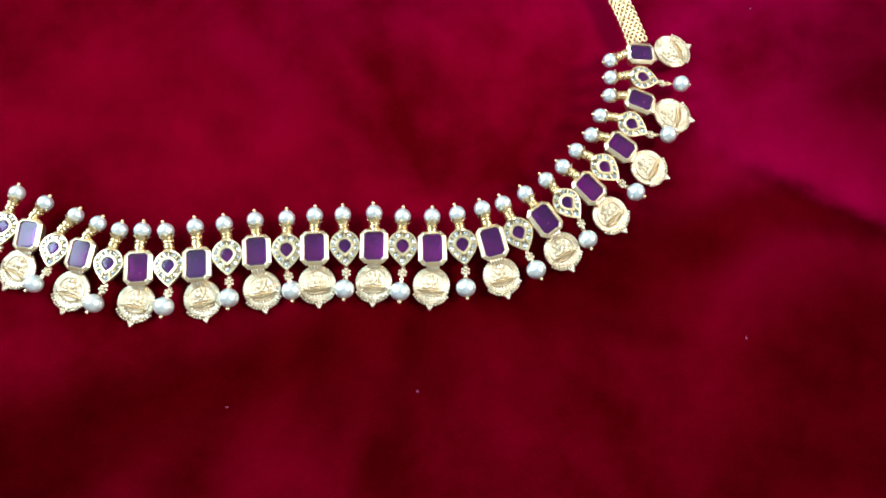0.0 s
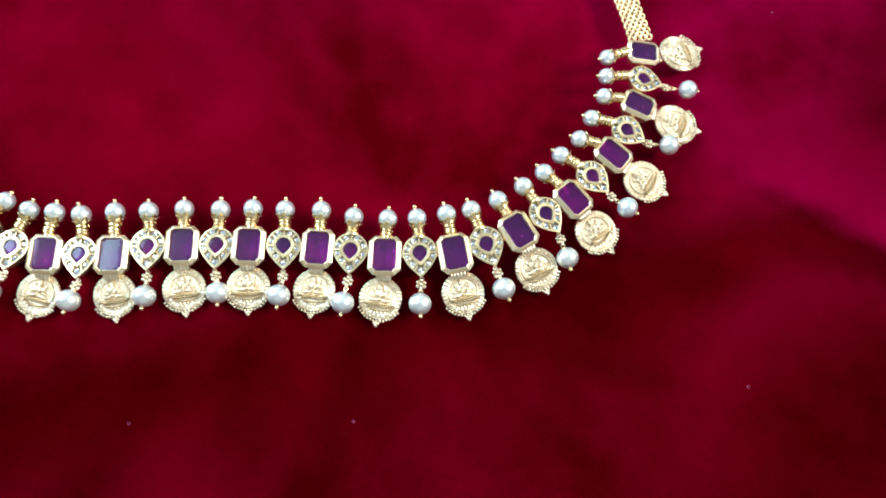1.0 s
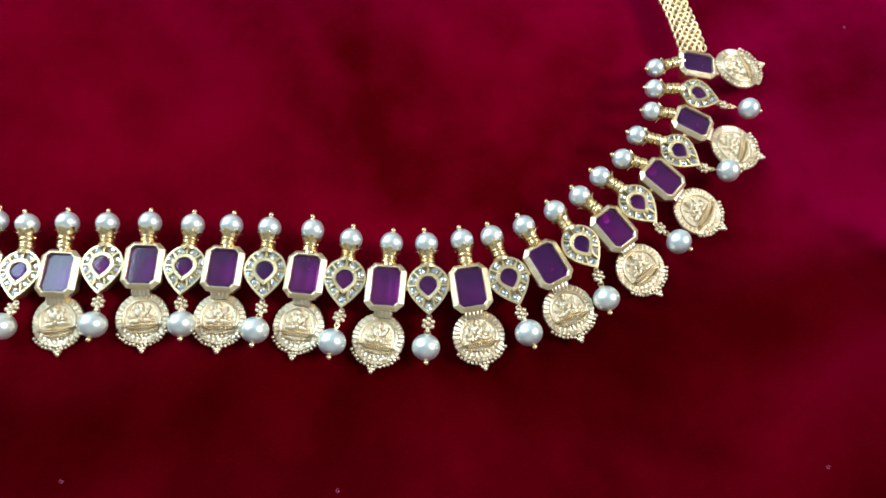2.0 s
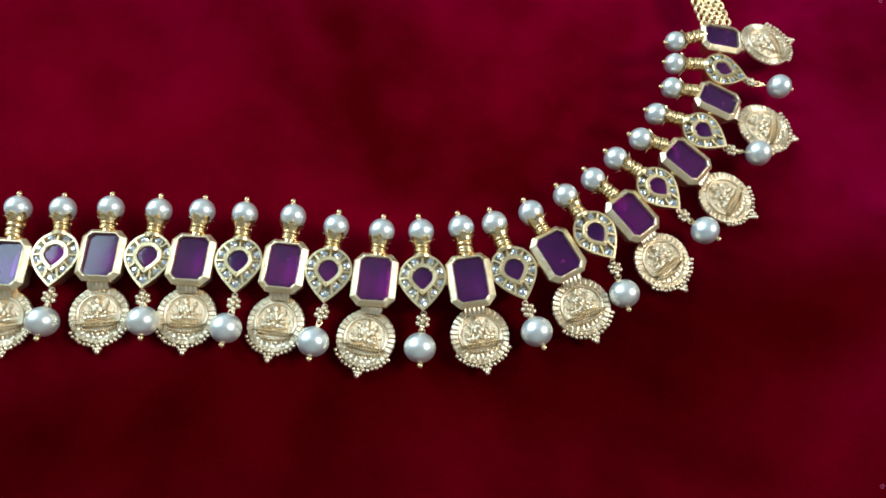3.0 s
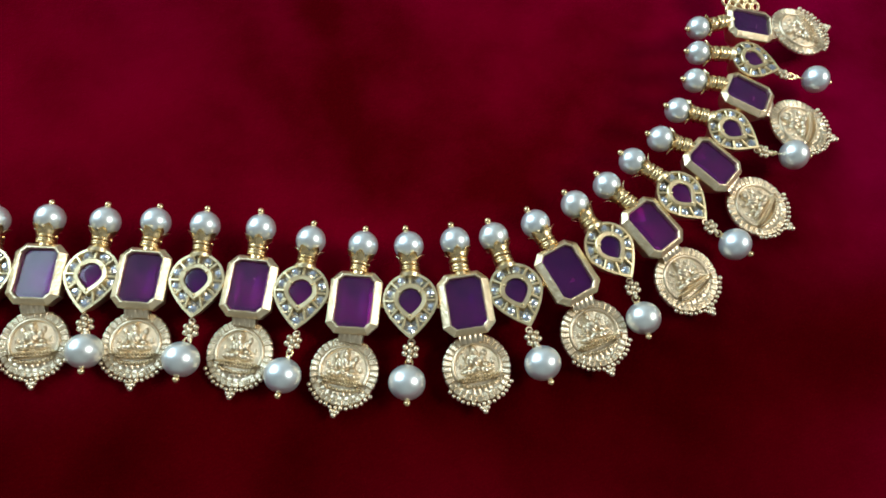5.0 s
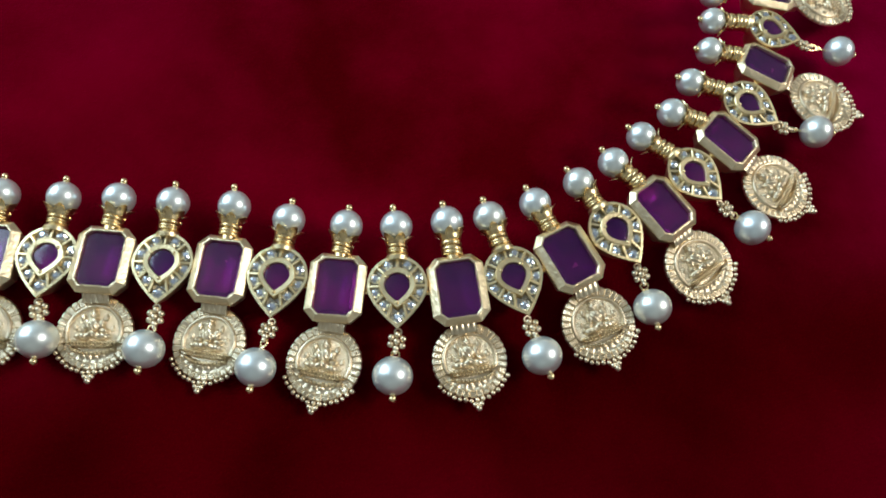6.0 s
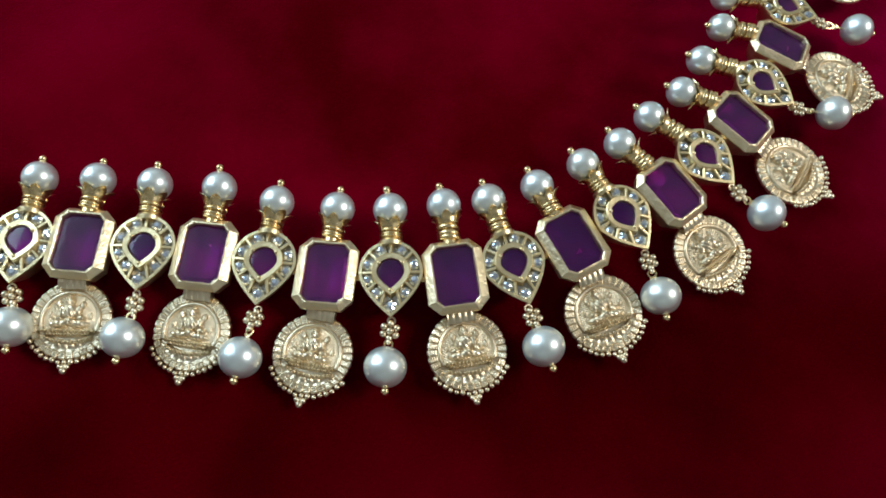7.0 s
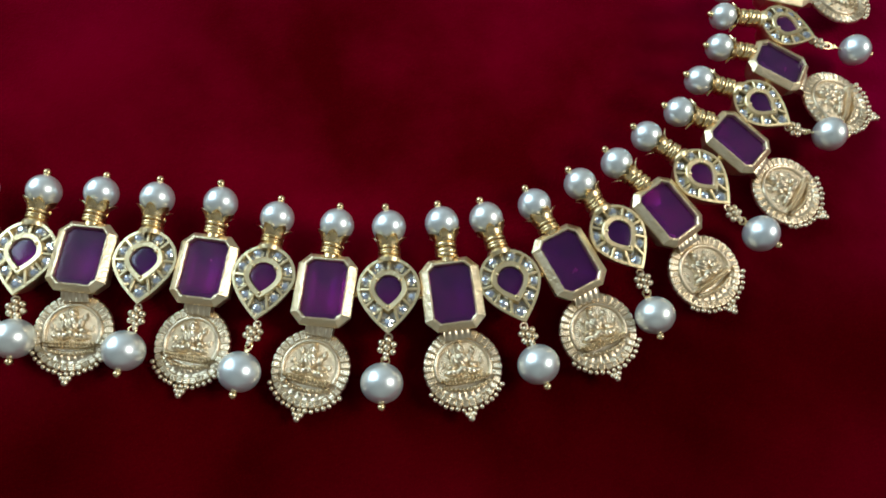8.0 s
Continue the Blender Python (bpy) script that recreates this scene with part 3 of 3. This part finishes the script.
def flower_mesh():
    bm = bmesh.new()
    ball(bm, 0, 0, 0.25, 0.48, 12, 8)
    for i in range(6):
        a = TAU * (i + 0.5) / 6
        ball(bm, 0.88 * math.cos(a), 0.88 * math.sin(a), 0, 0.46, 12, 8)
    ball(bm, 0, -1.35, 0, 0.36, 10, 7)
    tube(bm, [(0.45 * math.cos(TAU * i / 14), 1.2 + 0.45 * math.sin(TAU * i / 14), -0.1) for i in range(14)], 0.15, 6, True)
    return finish(bm, "flower_spacer", CAST, 60)


def drop_wire_mesh():
    bm = bmesh.new()
    tube(bm, [(0.5 * math.cos(TAU * i / 16), 0.5 * math.sin(TAU * i / 16), 0) for i in range(16)], 0.14, 6, True)
    tube(bm, [(0.06, -0.4, 0), (0.0, -0.9, 0.0), (0, -1.5, 0)], 0.16, 6)
    tube(bm, [(-0.4, -0.55, 0.1), (0.1, -0.75, 0.25), (0.4, -0.6, 0.1)], 0.12, 6)
    return finish(bm, "drop_wire", WIRE, 50)


M_BEZEL, M_RUBY, M_CAP, M_COIL, M_PIN = bezel_mesh(), ruby_mesh(), cap_mesh(), coil_mesh(), pin_mesh()
M_COIN, M_GRAN, M_TAB, M_HALO, M_PRUBY = coin_mesh(), granule_mesh(), tab_mesh(), halo_mesh(), pear_ruby_mesh()
M_CHANNEL = channel_mesh()
M_DIVIDERS, M_PRONG = [divider_mesh(t) for t in DIVIDERS], prong_mesh()
M_CLEAR, M_COLLAR, M_FLOWER, M_DROPWIRE = brilliant_mesh(), collar_mesh(), flower_mesh(), drop_wire_mesh()
M_PEARL, M_DROP = pearl_mesh(2.18), pearl_mesh(2.6, 0.95)

necklace = new("necklace")
tagged(necklace, "gold necklace of ruby, pearl and coin links on velvet", "necklace")
necklace.location = (0, 0, VZ * MM)
rng = random.Random(11)


def stem(link, y, lean, gap):
    """The wire neck, cup, pearl and pin head above a setting that ends at y; the pearl's centre lies gap further on."""
    base = at(0, y, -1.0, 0, 0, lean) @ at(0, 0, 0, 2, 0, 0)
    put("wire_coil", M_COIL, link, base @ Matrix.Diagonal((1.16, (gap - 2.65) / 1.4, 1.16, 1)))
    put("pearl_cap", M_CAP, link, base @ at(0, gap - 0.4, 0.05, rng.uniform(-4, 4), rng.uniform(0, 60), rng.uniform(-4, 4)), "flower-shaped gold cup")
    put("pearl", M_PEARL, link, base @ at(0, gap, 0.05, rng.uniform(0, 360), rng.uniform(0, 360), 0), "lustrous cream pearl")
    put("pin_head", M_PIN, link, base @ at(rng.uniform(-0.3, 0.3), gap + 2.12, rng.uniform(0.1, 0.7), rng.uniform(0, 20), 0, rng.uniform(-12, 12)))


def link_size(x, turn):
    """The links grow smaller towards both ends of the necklace."""
    return 1 - 0.11 * min(1.0, max(0.0, (turn - 30) / 45)) - 0.06 * min(1.0, max(0.0, (-80 - x) / 12))


def link_pose(x, y, turn):
    """Where a link lies: the pendant end hangs lower, the more so on the curve, with a slight chance lean."""
    pitch = 4 + 4 * min(1.0, max(0.0, (turn - 10) / 35))
    return at(x, y, -VZ, pitch + rng.uniform(-1.5, 1.5), rng.uniform(-2.5, 2.5), turn) @ Matrix.Scale(link_size(x, turn), 4)


def ruby_link(x, y, turn, lean, hang, gap, drop):
    size = link_size(x, turn)
    gap, drop = (4.93 + gap) / size - 4.66, (4.66 + drop) / size - 4.42
    link = put("ruby_link", M_BEZEL, necklace, link_pose(x, y, turn), "gold link with an emerald-cut ruby and a cast coin")
    put("ruby_stone", M_RUBY, link, at(0, 0, 0, rng.uniform(-2.5, 2.5), rng.uniform(-2.5, 2.5), 0), "purple-red step-cut ruby")
    stem(link, 4.66, lean - turn, gap)
    hinge = at(0, -4.42, -2.2, 0, 0, hang - turn) @ at(0, 0, 0, 3, 0, 0)
    put("coin_tab", M_TAB, link, hinge @ at(0, 0, 0.55) @ Matrix.Diagonal((1 / size, 1.2, 1, 1)))
    swing = hinge @ at(0, 0.3 - drop, -0.6, rng.uniform(-2, 2), rng.uniform(-4, 4), 0) @ Matrix.Scale((1 + 0.6 * (1 - size)) / size, 4)
    put("coin", M_COIN, link, swing, "round cast gold coin with raised relief")
    put("granule_edging", M_GRAN, link, swing)


def pear_link(x, y, turn, lean, hang, gap, drop):
    size = link_size(x, turn)
    gap, drop = (4.66 + gap) / size - 4.5, (5.72 + drop) / size - 5.72
    link = put("pear_link", M_HALO, necklace, link_pose(x, y, turn), "gold pear-shaped link with a ruby ringed by clear stones")
    put("pear_ruby", M_PRUBY, link, None, "small purple pear-cut ruby")
    put("channel_floor", M_CHANNEL, link, None, "dull grey channel floor")
    for me in M_DIVIDERS:
        put("divider", me, link)
    for t in (-52, 52, 180):
        px, py = drop_point(t, 1.66, 1.82, 2.26)
        put("prong", M_PRONG, link, at(px, py, 0.16))
    for t in (180, 144, 109, 69, 23, -23, -69, -109, -144):
        px, py = drop_point(t, 2.84, 3.12, 4.02)
        size = 0.74 if abs(t) < 150 else 0.82
        put("clear_stone", M_CLEAR, link, at(px, py, -0.55, rng.uniform(-8, 8), rng.uniform(-8, 8), rng.uniform(0, 90)) @ Matrix.Scale(size, 4))
    put("collar", M_COLLAR, link, at(0, 4.14, -1.0))
    stem(link, 4.5, lean - turn, gap)
    hinge = at(0, -5.72, -1.6, 0, 0, hang - turn) @ at(0, 0, 0, 3, 0, 0)
    put("flower_spacer", M_FLOWER, link, hinge @ at(0, -1.3, 0.1, rng.uniform(-10, 10), rng.uniform(-14, 14), rng.uniform(-8, 8)), "granulated gold flower spacer")
    put("drop_wire", M_DROPWIRE, link, hinge @ at(0, max(2.65 - drop, -2.9), 0, 0, rng.uniform(-40, 40), 0) @ Matrix.Diagonal((1, max(1.0, (drop - 5.1) / 1.5), 1, 1)))
    put("drop_pearl", M_DROP, link, hinge @ at(0, -drop, 0.4, 0, rng.uniform(0, 360), 0), "large lustrous cream drop pearl")
    put("pin_head", M_PIN, link, hinge @ at(rng.uniform(-0.3, 0.3), -drop - 2.5, 0.5, 180, 0, rng.uniform(-15, 15)))


# x, y, turn of the setting, turn of the stem, turn of the pendant, length of the stem, length of the pendant
RUBIES = [
    (58.0, 46.3, 91, 119, 113, 5.3, 6.6),
    (56.7, 31.5, 70, 95, 78, 4.2, 5.9),
    (50.5, 17.6, 55, 85, 63, 4.3, 5.3),
    (41.1, 5.5, 45, 58, 43, 4.3, 4.8),
    (28.7, -3.4, 36, 36, 28, 3.8, 5.0),
    (14.5, -9.8, 15, 16, 17, 4.6, 4.6),
    (-1.3, -11.5, 2, -1, -5, 3.9, 5.2),
    (-16.7, -10.9, 0, 1, -2, 4.1, 5.0),
    (-32.3, -11.4, 3, 1, 7, 4.0, 4.9),
    (-47.4, -12.5, 5, 7, 12, 3.8, 5.4),
    (-62.8, -15.9, 4, 8, 13, 5.2, 4.5),
    (-77.9, -16.9, 3, -5, -11, 5.1, 4.5),
    (-93.5, -13.3, -10, -39, -19, 4.6, 5.1),
    (-107.9, -8.0, -6, -38, -30, 4.8, 5.0),
]
PEARS = [
    (57.8, 38.6, 81, 104, 94, 5.1, 6.6),
    (53.6, 24.2, 62, 87, 93, 4.5, 5.9),
    (45.4, 11.5, 50, 68, 60, 4.3, 5.4),
    (34.8, 1.3, 41, 44, 23, 3.6, 5.7),
    (21.5, -7.1, 26, 27, 25, 4.2, 5.1),
    (6.6, -10.4, 8, 10, 1, 3.8, 5.7),
    (-9.1, -10.9, 2, -1, -7, 3.5, 6.2),
    (-24.3, -10.9, 6, 5, -5, 4.0, 5.6),
    (-39.5, -11.9, 3, 3, 14, 3.9, 5.1),
    (-55.0, -13.4, 6, 13, 2, 3.9, 5.5),
    (-70.0, -16.4, 4, 15, -14, 5.0, 4.9),
    (-85.7, -15.8, -6, -17, -29, 4.7, 5.3),
    (-100.4, -11.6, -10, -39, -44, 5.7, 5.2),
    (-114.4, -5.7, -8, -20, -51, 4.8, 4.7),
]
for row in RUBIES:
    ruby_link(*row)
for row in PEARS:
    pear_link(*row)


def build_connectors():
    """Short wire loops behind the settings, from each link to the next."""
    bm = bmesh.new()
    tube(bm, [(-0.5, 0, 0), (-0.25, 0.04, 0), (0.25, 0.04, 0), (0.5, 0, 0)], 0.06, 8)
    me = finish(bm, "connector", WIRE, 50)
    for a, b in list(zip(RUBIES, PEARS)) + list(zip(PEARS, RUBIES[1:])):
        for side in (0.4,):
            ta, tb = radians(a[2]), radians(b[2])
            pa = Vector((a[0] - side * math.sin(ta), a[1] + side * math.cos(ta), 0))
            pb = Vector((b[0] - side * math.sin(tb), b[1] + side * math.cos(tb), 0))
            d = pb - pa
            mid = (pa + pb) / 2
            put("connector", me, necklace, at(mid.x, mid.y, -VZ - 2.4, 0, 0, math.degrees(math.atan2(d.y, d.x))) @ Matrix.Scale(d.length, 4))


build_connectors()


def build_chain():
    """A flat woven chain of staggered columns of small rings."""
    bm = bmesh.new()
    n, s = 14, 8
    rings = []
    for i in range(n):
        a = TAU * i / n
        c = Vector((0.58 * math.cos(a), 0.76 * math.sin(a), 0))
        out = Vector((math.cos(a), math.sin(a), 0))
        rings.append([c + 0.31 * (math.cos(TAU * k / s) * out + math.sin(TAU * k / s) * Vector((0, 0, 1))) for k in range(s)])
    rings.append(rings[0])
    loft(bm, rings, False, False)
    bmesh.ops.remove_doubles(bm, verts=bm.verts, dist=1e-5)
    me = finish(bm, "chain_ring", PAVE, 60)
    chain = new("chain")
    chain.parent = necklace
    tagged(chain, "flat woven gold chain")
    x, y, heading = 57.8, 52.0, 15.0
    for row in range(32):
        turn = radians(heading)
        side = Vector((math.cos(turn), math.sin(turn), 0))
        cols = (-1.56, 0, 1.56) if row % 2 else (-2.34, -0.78, 0.78, 2.34)
        for c in cols:
            p = Vector((x, y, 0)) + c * side
            put("chain_ring", me, chain, at(p.x, p.y, 1.6 + 0.25 * (1 - (c / 2.9) ** 2), 30, rng.uniform(-14, 14), heading + rng.uniform(-6, 6)))
        x -= 1.02 * math.sin(turn)
        y += 1.02 * math.cos(turn)
        heading += 0.5


build_chain()


def build_lint():
    bm = bmesh.new()
    tube(bm, [(0.7 * math.cos(i * 0.55) * (1 - i / 16), 0.5 * math.sin(i * 0.6), 0.15 + 0.05 * math.sin(i)) for i in range(12)], 0.06, 5)
    bm.transform(Matrix.Scale(0.6, 4))
    me = finish(bm, "lint", LINT, 60)
    for x, y, r in ((82, -34, 10), (-5, -48, 70), (-54, -52, 120), (93, 64, 40)):
        z = velvet_height(x * MM, y * MM)
        ob = put("lint", me, None, pose(x * MM, y * MM, z, 0, 0, r))
        tagged(ob, "tiny pink fluff of lint caught on the velvet", "lint", "lint on the velvet")


build_lint()
